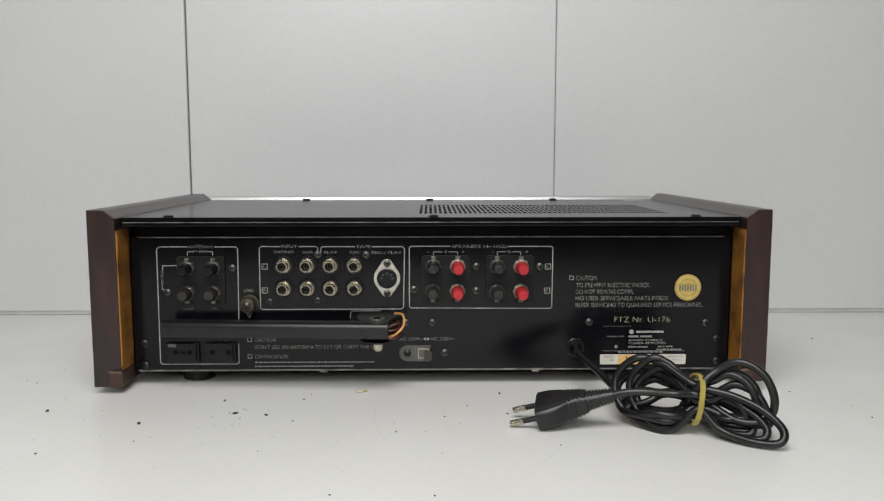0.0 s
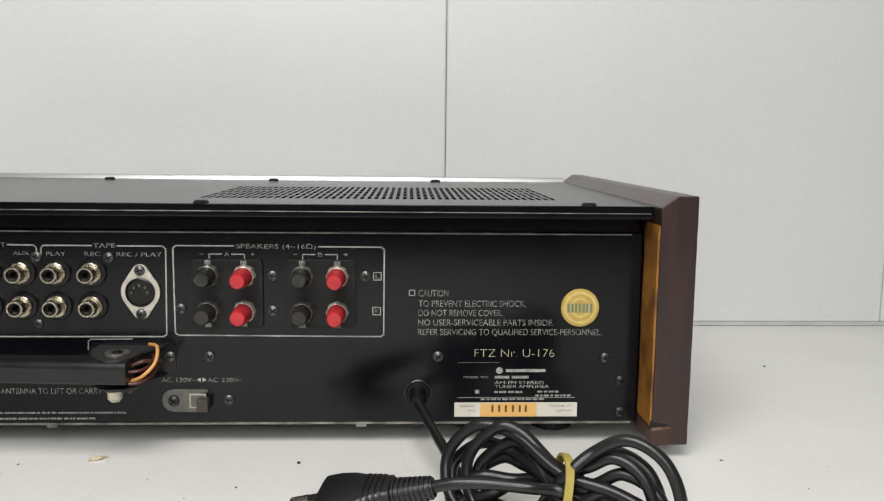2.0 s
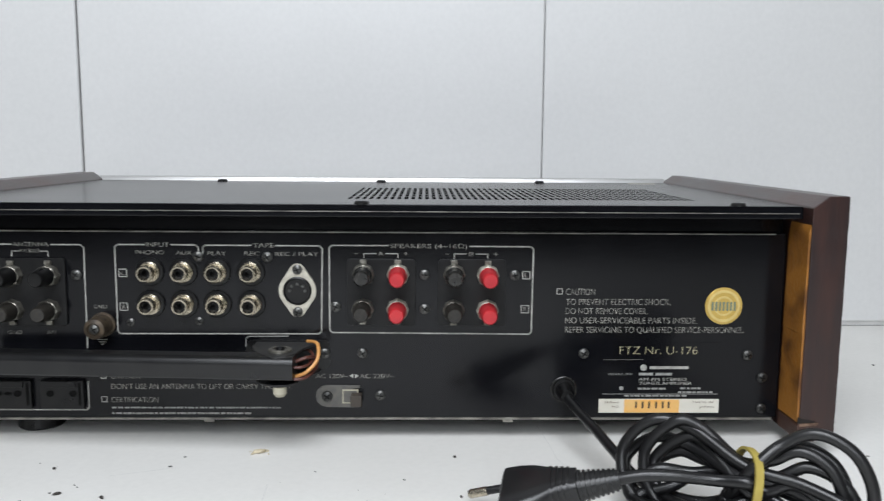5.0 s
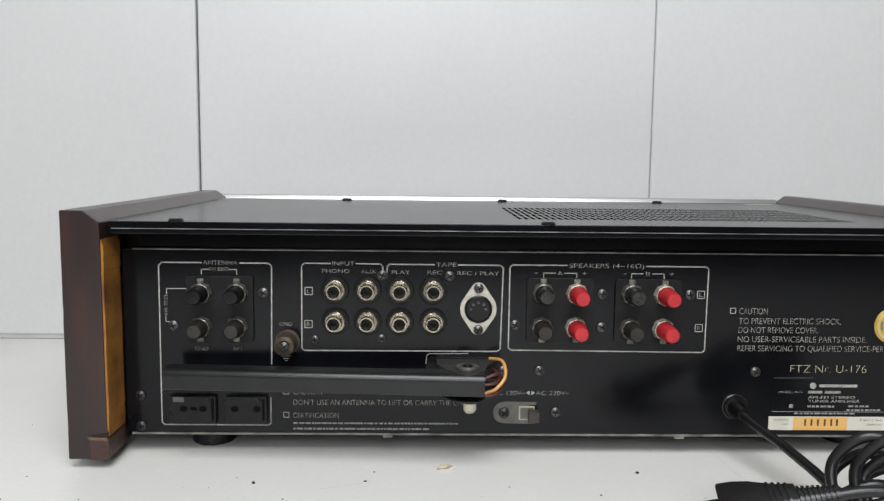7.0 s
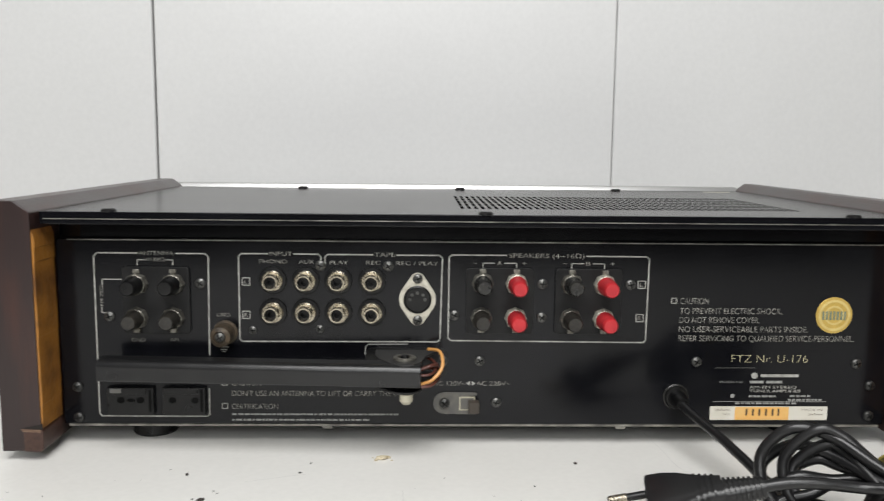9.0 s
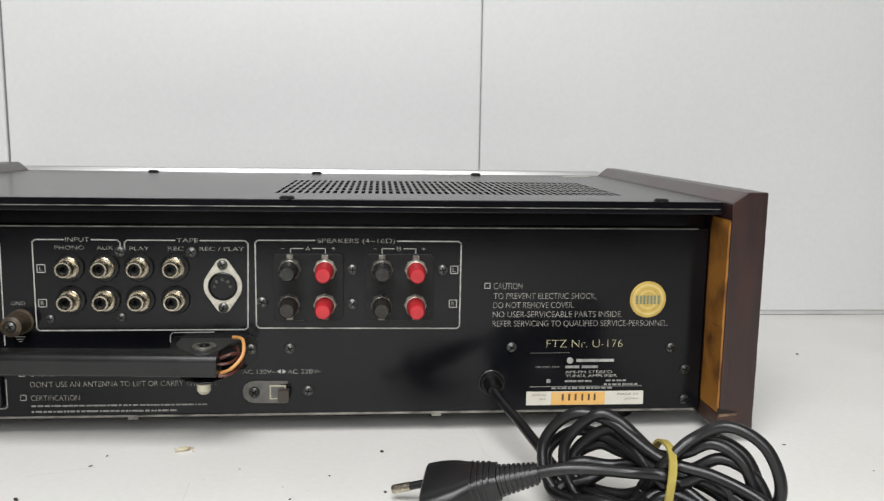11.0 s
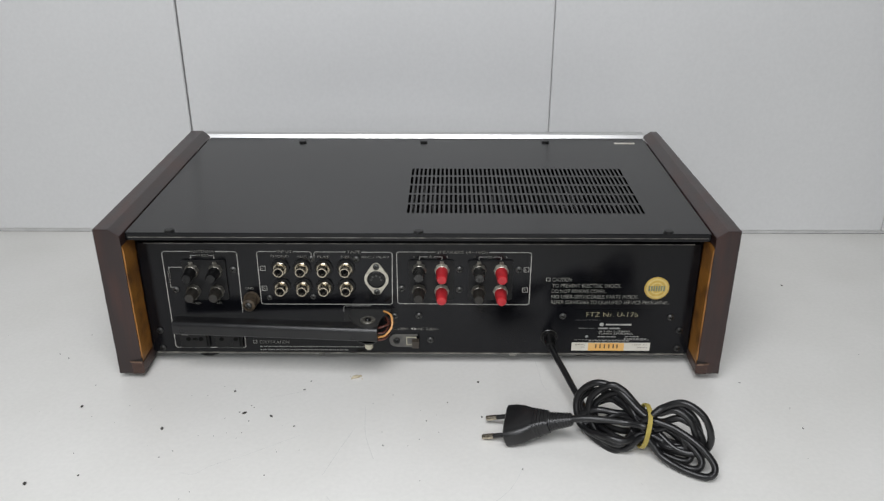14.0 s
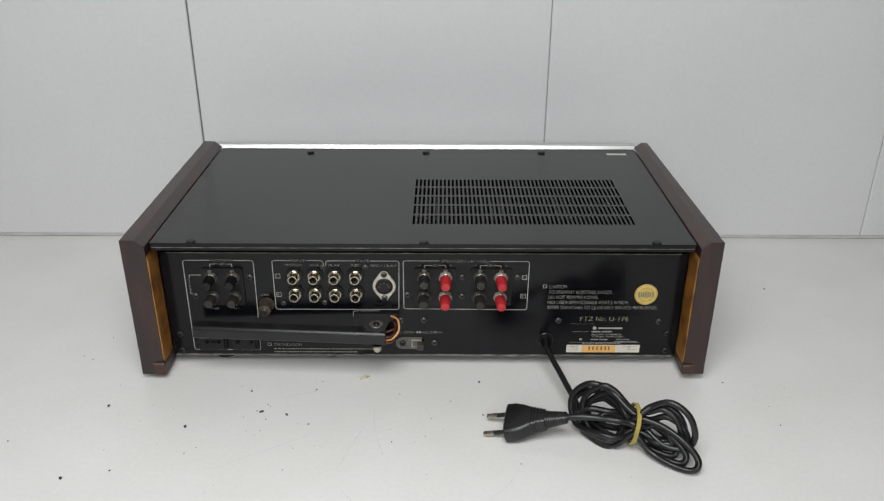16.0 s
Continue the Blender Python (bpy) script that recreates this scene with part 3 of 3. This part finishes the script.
jack_hole = finish(lathe([(3.18, -8.4), (1.9, -8.6), (1.7, -4.0), (0.001, -4.0)], 20), "insert", PLASTIC)
for z in (96.4, 78.2):
    for x in (-118.2, -99.7, -81.2, -62.2):
        ob = placed("phono_socket", jack_body, x, 0, z, receiver, 0, "nickel phono socket, slightly tarnished")
        for nm, me in (("washer", jack_washer), ("insert", jack_hole)):
            c = new(nm, me)
            c.parent = ob

din = []
for k in range(48):
    a = 2 * math.pi * k / 48
    c, r = max((((0, dz), r) for dz, r in ((10.8, 4.5), (0, 10.5), (-10.6, 4.5))), key=lambda q: q[0][1] * math.sin(a) + q[1])
    din.append((-36.3 + r * math.cos(a), 86 + c[1] + r * math.sin(a)))
din_plate = part("din_socket", prism(din, -1.6, 0, 0.35), TIN, receiver, "pale tin plate of a five-pin socket")
part("insert", lathe([(8.0, -1.5), (8.0, -2.2), (7.2, -2.6), (6.8, -1.9), (0.001, -1.9)], 30, (-36.3, 0, 86)), PLASTIC, din_plate)
pins = bmesh.new()
for k in range(5):
    a = radians(180 + 45 * k)
    lathe([(0.9, -1.9), (0.9, -3.0), (0.001, -3.1)], 8, (-36.3 + 4.3 * math.cos(a), 0, 86 - 4.3 * math.sin(a) * 0.9), bm=pins)
part("contact", pins, STEEL, din_plate)
for z in (98.0, 74.0):
    screw(-36.2, z, din_plate, -1.6, 0.95)


def terminal(x0, x1, z0, z1, posts, name):
    plate = part(name, prism(round_rect(x0, x1, z0, z1, 2.2), -1.8, 0, 0.4), TERMINAL, receiver, "black plastic terminal plate with screw posts")
    for x, z, mat, dusty, long in posts:
        part("post_collar", lathe([(6.4, -1.8), (6.4, -2.8), (5.9, -6.2), (5.0, -7.0), (4.2, -7.0)], 8, (x, 0, z)), TIN if mat == RED else COLLAR, plate)
        tip = -long
        part("post_cap", lathe([(5.2, -6.0), (5.3, -8.2), (4.9, -9.4), (4.5, tip + 4), (4.3, tip + 1.2), (3.6, tip), (0.001, tip - 0.1)], 24, (x, 0, z)), mat, plate)
        if dusty:
            part("post_tab", box(x - 1.8, x + 1.8, -3.4, -1.8, z + 6.0 if dusty > 0 else z - 8.4, z + 8.4 if dusty > 0 else z - 6.0, 0.3), COLLAR, plate)
    return plate


A = [(0.6, 95.6), (19.9, 95.4), (0.2, 75.6), (19.7, 75.6)]
B = [(51.4, 95.4), (70.3, 95.1), (51.2, 75.2), (70.2, 75.2)]
for post, (x0, x1) in ((A, (-8.6, 29.8)), (B, (42.2, 80.4))):
    terminal(x0, x1, 66.4, 104.2, [(x, z, RED if k % 2 else (CAP if k == 0 else DUSTY), 1 if k < 2 else -1, 21.5 if k % 2 else 18.5) for k, (x, z) in enumerate(post)],
             "speaker_terminal")
terminal(-202.4, -164.6, 65.6, 103.9, [(-193.9, 94.2, PLASTIC, 1, 18.5), (-173.5, 94.3, PLASTIC, 1, 18.5), (-194.4, 74.7, DUSTY, -1, 17), (-174.0, 74.8, DUSTY, -1, 17)],
         "antenna_terminal")
ground = part("ground_post", lathe([(7, 0), (7, -1.2), (5.9, -1.4), (6.2, -8), (5.6, -13), (3.6, -14), (3.4, -12.6), (0.001, -12.6)], 26, (-145.5, 0, 66.2)), BRASS, receiver, "tarnished brass ground screw")
screw(-145.5, 66.2, ground, -12.6, 0.95)

# outlets
for x0, x1, holes in ((-213, -186.6, (-205, -199.4, -194)), (-181.5, -157.4, (-175.8, -163))):
    o = part("mains_outlet", box(x0, x1, -3.2, 0, 17.9, 34.4, 0.7), PLASTIC, receiver, "black plastic mains outlet")
    part("outlet_ridge", box(x0 + 2, x1 - 4, -4.2, -3.1, 30.6, 34.4, 0.4), PLASTIC, o)
    # Groove and holes are near-black pieces; their shade is colour.
    part("groove_shade", box(x1 - 2.6, x1 - 1.2, -3.6, -3.0, 20.2, 33.2), INSIDE, o)
    for k, x in enumerate(holes):
        flat = 1.2 if len(holes) == 3 and k == 1 else 2.2
        hole = lathe([(2.2, -3.22), (2.2, -3.5), (1.8, -3.5), (1.8, -3.25), (0.001, -3.25)], 14, (x, 0, 27))
        for v in hole.verts:
            v.co.z = (27 + (v.co.z / MM - 27) * flat / 2.6) * MM
        part("outlet_hole", hole, INSIDE, o)
    if len(holes) == 3:
        part("worn_patch", box(-210.6, -204.4, -4.35, -4.1, 31.4, 34.2, 0.1), GREY, o, "worn grey patch")

# ---- the bar antenna on its hinge ----
bar_section = [(u * 0.72, v * 0.72) for u, v in
               [(8.0, -7.4), (8.2, -6.8)] + [(2.4 + 5.8 * math.cos(radians(a)), 2.4 + 5.8 * math.sin(radians(a))) for a in range(0, 91, 15)] +
               [(-7.4, 8.2), (-8.0, 7.6), (-8.0, -7.4), (-7.4, -8.2), (7.3, -8.2)]]
BAR_L, BAR_R = Vector((-209.5, -18.5, 50.1)), Vector((-34, -29.5, 50.2))
antenna = part("bar_antenna", sweep([BAR_L, BAR_L.lerp(BAR_R, 0.006), BAR_L.lerp(BAR_R, 0.35), BAR_L.lerp(BAR_R, 0.7), BAR_L.lerp(BAR_R, 0.994), BAR_R],
                                    bar_section), BARPLASTIC, receiver, "black round-edged bar antenna folded against the panel")
part("end_sleeve", sweep([BAR_L.lerp(BAR_R, 0.76), BAR_L.lerp(BAR_R, 0.997)], [(u * 1.02, v * 1.02) for u, v in bar_section]), BARPLASTIC, antenna)
hinge = part("hinge_plate", prism(round_rect(-66, -18.5, 40.6, 57.5, 4), -0.4, 0, 0.1), PLASTIC, antenna, "black hinge plate")


part("plate_edge", ribbon([(-66, 54), (-65.7, 58.4), (-64.3, 59.6), (-42, 59.8)], 0.6, -0.5), PRINT_DIM, antenna)


def slab(outline, z0, z1, bevel=0.3):
    """A flat plate: an outline of (x, y) between two heights."""
    own = prism([(x, y) for x, y in outline], z0, z1, bevel)
    for v in own.verts:
        v.co = Vector((v.co.x, v.co.z, v.co.y))
    return own


def turned_up(profile, x, y, seg=20):
    """Turned about an upright axis: profile of (radius, z)."""
    own = lathe([(r, -z) for r, z in profile], seg)
    for v in own.verts:
        v.co = Vector((v.co.x + x * MM, v.co.z + y * MM, -v.co.y))
    return own


wing = [(-60, -0.6), (-60, -11), (-57, -21), (-51, -29.5), (-44, -33.5), (-38, -32.5), (-34, -27), (-32, -16), (-26, -5), (-24, -0.6)]
part("hinge_bracket", slab(wing, 55.2, 56.6), GUN, antenna, "dark grey steel hinge bracket")
part("hinge_bracket", slab([(x, y * 0.96) for x, y in wing[2:]] + [(-55, -0.6)], 39.4, 40.7), BARPLASTIC, antenna)
part("hinge_washer", turned_up([(6.4, 56.6), (6.4, 57.5), (5.9, 57.9), (3.9, 57.9), (3.7, 57.0), (0.001, 57.0)], -43, -21), COLLAR, antenna, "dull metal washer")
part("hinge_pin", turned_up([(2.6, 57.0), (2.6, 58.0), (1.8, 58.8), (0.001, 58.9)], -43, -21), PLASTIC, antenna)
part("hinge_foot", turned_up([(0.001, 34.0), (2.4, 34.0), (2.8, 34.8), (3.6, 35.6), (3.6, 39.3), (0.001, 39.3)], -42, -29.5), CREAM, antenna, "cream plastic foot of the hinge")
for path, m, r in (([(-34, -28, 44.5), (-28, -29, 47), (-22.5, -25, 53), (-23.5, -17, 59.5), (-30, -9, 59)], WIRE, 0.95),
                   ([(-34, -31, 50), (-29, -30, 50.4), (-26, -23, 51), (-27, -12, 53), (-32, -3, 53)], WIRE_DARK, 0.8),
                   ([(-34, -26, 52), (-28, -25, 54), (-25, -18, 52), (-26, -8, 48), (-30, -1, 46)], WIRE_DARK, 1.0),
                   ([(-34, -32, 44), (-28, -30, 44.5), (-24, -20, 47), (-25, -7, 50)], WIRE_DARK, 0.9)):
    part("wire", sweep(spline(path, 8), circle(r, 8)), m, antenna)
screw(-21.6, 50, rear, -0.6)

# ---- the voltage switch ----
sw = part("voltage_switch", prism([(-20.4, 31.5), (-23.6, 30.8), (-26.2, 28.4), (-27, 25), (-26.2, 21.6), (-23.6, 19.2), (-20.4, 18.5), (-2.0, 18.2), (-2.0, 19.6), (-6, 21), (-6, 29.2), (-1.6, 29.6), (-1.6, 31.2)], -1.2, 0, 0.3), SWITCH, receiver, "worn grey voltage selector plate")
part("switch_frame", box(-11.8, -2.6, -1.7, -1.0, 20.8, 29.0, 0.2), CREAM, sw)
part("switch_well", box(-11.0, -3.4, -1.9, -1.5, 21.6, 28.2), SWITCH, sw)
part("slider", box(-6.6, -0.4, -7.5, -1.0, 20.6, 27.2, 0.5), BROWN, sw)
screw(-20.4, 25, sw, -1.2, 1.05)
bush = part("cord_bush", lathe([(6.9, 0), (6.9, -1.6), (6.2, -2.8), (5.0, -3.0), (4.9, -8.0), (3.9, -13), (3.4, -15), (0.001, -15)], 28, (114.7, 0, 29)), PLASTIC, receiver, "black cord bushing")
part("bush_flange", lathe([(7.6, 0), (7.6, -0.9), (7.1, -1.3), (6.6, -1.3)], 28, (114.7, 0, 29)), CAP, bush)

# ---- the power cord ----
cord = tagged(new("power_cord"), "coiled black rubber power cord with a two-pin plug, on the table", "power cord")
slots = []
for j in range(-3, 4):
    for i in range(-3, 4):
        y, z = 5.4 * (i + 0.5 * (j % 2)), 4.7 * j
        if (y / 10.4) ** 2 + (z / 14.4) ** 2 <= 1:
            slots.append((-118.4 + y, 22.6 + z))
slots.sort(key=lambda q: (-q[1], q[0]))
plug_slot = min((q for q in slots if 20 < q[1] < 32), key=lambda q: q[0])
slots.remove(plug_slot)
LOOPS = 8
upper, lower = slots[:LOOPS], slots[len(slots) - LOOPS:]
# right of the band: loops that stand up (size, dy, dz) or lie towards the front
right = [(1.0, 0, 0), ("lie", 1.0, 0), (0.8, 3, -4), (0.9, 8, -6), ("lie", 0.84, 3), (0.97, 3, -15), ("lie", 0.72, 8), (0.66, 0, -14)]
# behind the band: (dx, dy, crest height, size)
left = [(0, 0, 45, 1.0), (9, -5, 46, 1.0), (3, 5, 35, 1.0), (12, 0, 30, 0.95), (2, -6, 24, 0.95), (14, -3, 38, 0.9), (6, -10, 17, 0.9)]
line = [(114.7, -4, 29), (114.8, -14, 28.8), (118.5, -30, 26), (123.5, -48, 23), (129, -66, 18.5), (137, -86, 12), (152, -105, 11), (166, -114, 15)]
for k in range(LOOPS):
    line += [(173.5, *upper[k])]
    kind, f, dy = right[k] if right[k][0] == "lie" else ("stand", right[k][0], right[k][1])
    if kind == "stand":
        dz = right[k][2]
        line += [(174.5 + x * f * 1.06, -122 + y * f + dy, max(4.0, 24 + z * f + (dz if m < 4 else dz * 0.3))) for m, (x, y, z) in
                 enumerate(((11, -1, 19), (23, -6, 26), (35, -14, 20), (40.5, -19, 4), (36, -18, -9), (20, -12, -11)))]
    else:
        line += [(174.5 + x * f * 1.06, -118 + y * f + dy, 3.2 + z * f) for x, y, z in ((18, -11, 25), (33, -24, 19), (42, -34, 9), (38, -37, 1.5), (24, -29, 0.5), (10, -17, 4))]
    line += [(173.5, *lower[k])]
    if k < LOOPS - 1:
        dx, dy, top, f = left[k]
        low = 3.2 + k * 1.7
        line += [(157 + dx * 0.3, -122 + dy * 0.3, low), (142 + dx * 0.6, -112 + dy * 0.8, low), (128.5 + dx, -98 + dy * 0.7, 6 + top * 0.16),
                 (127.5 + dx, -90 + dy, top * 0.66), (140 + dx, -93 + dy, top - 1), (156 + dx * 0.4, -100 + dy * 0.4, max(top * 0.94, 22))]
line += [(173.5, *plug_slot), (160, -120, 26.5), (142, -117, 27.2), (129, -114.4, 26.2), (117, -111.7, 22.8)]
part("cord", sweep(spline(line, 9), circle(2.65, 12)), CORD, cord)

# plug: sections along its axis, from the pins backwards
plug_at, plug_to = Vector((72, -101.0, 9.3)), Vector((124.5, -113.5, 25.0))
axis = (plug_to - plug_at).normalized()
roll = radians(9)
side_v = axis.cross(Vector((0, 0, 1))).normalized()
side_v = Matrix.Rotation(roll, 3, axis) @ side_v
up_v = side_v.cross(axis)


def plug_loft(stations, seg=28, power=4.0):
    own = bmesh.new()
    rings = []
    for d, w, h in stations:
        ring = []
        for k in range(seg):
            a = 2 * math.pi * k / seg
            cu, su = math.cos(a), math.sin(a)
            u = abs(cu) ** (2 / power) * w * (1 if cu > 0 else -1)
            v = abs(su) ** (2 / power) * h * (1 if su > 0 else -1)
            ring.append(own.verts.new((plug_at + axis * d + side_v * u + up_v * v) * MM))
        rings.append(ring)
    for a, b in zip(rings, rings[1:]):
        for k in range(seg):
            own.faces.new((a[k], a[(k + 1) % seg], b[(k + 1) % seg], b[k]))
    own.faces.new(rings[0][::-1])
    own.faces.new(rings[-1])
    return own


plug = part("plug", plug_loft([(0, 17.2, 7.6), (0.8, 18.0, 8.4), (8, 17.6, 8.5), (15, 15.6, 8.2), (21, 12.2, 7.8), (26, 9.6, 7.4), (31, 8.6, 6.9), (34, 8.2, 6.6)]), CORD, cord, "black moulded two-pin plug")
for k in range(4):
    part("grip_ridge", plug_loft([(22 + 2.6 * k, 11.6 - 0.9 * k, 8.3 - 0.2 * k), (23.2 + 2.6 * k, 11.4 - 0.9 * k, 8.3 - 0.2 * k)]), CORD, plug)
part("strain_relief", plug_loft([(33, 6.6, 5.8), (52, 4.2, 4.0)], power=2.4), CORD, plug)
for k in range(8):
    part("relief_rib", plug_loft([(34.5 + 2.2 * k, 7.4 - 0.32 * k, 6.6 - 0.26 * k), (35.6 + 2.2 * k, 7.3 - 0.32 * k, 6.5 - 0.26 * k)], power=2.4), CORD, plug)
for s in (-1, 1):
    base = plug_at + side_v * (10.2 * s)
    p = part("pin_sleeve", sweep([base, base - axis * 10], circle(1.9, 14)), CORD, plug)
    part("pin", sweep([base - axis * 9.9, base - axis * 18.2, base - axis * 19.0], circle(2.15, 14), scale=lambda f: 1.0 if f < 0.9 else 0.75), NICKEL, plug, "bright metal pin")

ring = []
for k in range(40):
    a = 2 * math.pi * k / 40
    c, s_ = math.cos(a), math.sin(a)
    ring.append(Vector((173.6 + 2.4 * s_, -118.4 + abs(c) ** 0.8 * 13.2 * (1 if c > 0 else -1), 22.6 + abs(s_) ** 0.8 * 16.4 * (1 if s_ > 0 else -1))))
tagged(part("rubber_band", sweep(ring, [(-0.6, -1.7), (0.6, -1.7), (0.6, 1.7), (-0.6, 1.7)], closed=True, up=(1, 0, 0)), BAND, None), "yellow rubber band round the coiled cord", "rubber band")

# ---- dirt on the table ----
rnd = random.Random(3)


def chips(places, mat, name, label):
    own = bmesh.new()
    for x, y, size in places:
        tmp = bmesh.new()
        bmesh.ops.create_icosphere(tmp, subdivisions=1, radius=1)
        sx, sy, sz = size * rnd.uniform(0.6, 1.2), size * rnd.uniform(0.4, 0.9), size * rnd.uniform(0.25, 0.5)
        a = rnd.uniform(0, 3.1)
        for v in tmp.verts:
            q = Vector((v.co.x * sx, v.co.y * sy, v.co.z * sz)) * rnd.uniform(0.75, 1.15)
            v.co = Vector((x + q.x * math.cos(a) - q.y * math.sin(a), y + q.x * math.sin(a) + q.y * math.cos(a), max(0.02, q.z + sz * 0.7))) * MM
        join(own, tmp)
    return tagged(new(name, finish(own, name, mat, smooth=False)), label, "dirt", kind="stuff")


specks = [(-279, -64.5, 2.4), (-333, 17, 0.8), (-322, 10, 0.9), (-317, 51, 0.7), (-280, -33, 0.6), (-203, -93.5, 2.4), (-282, -159, 2.0), (-247, -149.5, 1.3), (-157, -41.5, 1.9),
          (-142, -72.5, 2.0), (-146, -71, 0.9), (-156, -80, 0.9), (-136, -83, 0.8), (-138, -98, 0.6), (-138, -62, 0.9), (-119, -76.5, 1.7), (-98, -89.5, 1.0), (-98, -38.5, 1.2),
          (-94, -25.5, 0.9), (-194, -128.5, 0.8), (-186, -121, 0.6), (-110, -148, 0.8), (-57, -215, 1.1), (0, -217, 1.0), (3, -105, 0.6), (8, -81.5, 1.1), (-25, -113, 1.1),
          (-27, -96, 0.6), (5, -153, 0.6), (25, -56, 0.8), (51.5, -26, 1.5), (53, -76, 1.2), (81, -140, 0.9), (279, -25, 1.2), (309, -89, 1.2), (384, 160, 1.6), (-345, -113.5, 0.9)]
specks += [(rnd.gauss(-130, 70), rnd.gauss(-75, 45), rnd.uniform(0.25, 0.6)) for _ in range(26)]
specks += [(rnd.uniform(-420, 420), rnd.uniform(-200, 240), rnd.uniform(0.2, 0.5)) for _ in range(40)]
chips([(x, y - 2, s) for x, y, s in specks if y < -30 or abs(x) > 275 or s > 0.6], DIRT, "specks", "small dark specks of dirt on the table")
chips([(-55.5, -21.5, 3.4), (-52.0, -19.5, 2.2), (-58.5, -23, 1.9), (-50, -23.5, 1.0), (-60.5, -19.5, 0.8)], CRUMB, "crumbs", "pale crumbs on the table before the receiver")
marks = bmesh.new()
for path in ([(-174, -147), (-162, -149), (-151, -139), (-124, -124), (-90, -102)], [(-67, -149), (-58, -120), (-49, -93)], [(-43, -63), (-40, -100), (-31, -131)], [(-61, -172), (-51, -186)],
             [(103, 21), (106, -10), (107, -29), (110, -40)], [(82, -139), (71, -163), (53, -183)], [(-95, -42), (-125, -52)]):
    sweep(spline([(x, y, 0.06) for x, y in path], 6), [(-0.2, 0), (0.2, 0), (0, 0.05)], bm=marks)
tagged(new("scratches", finish(marks, "scratches", SCRATCH)), "fine grey scratches in the table top", "scratch", kind="stuff")
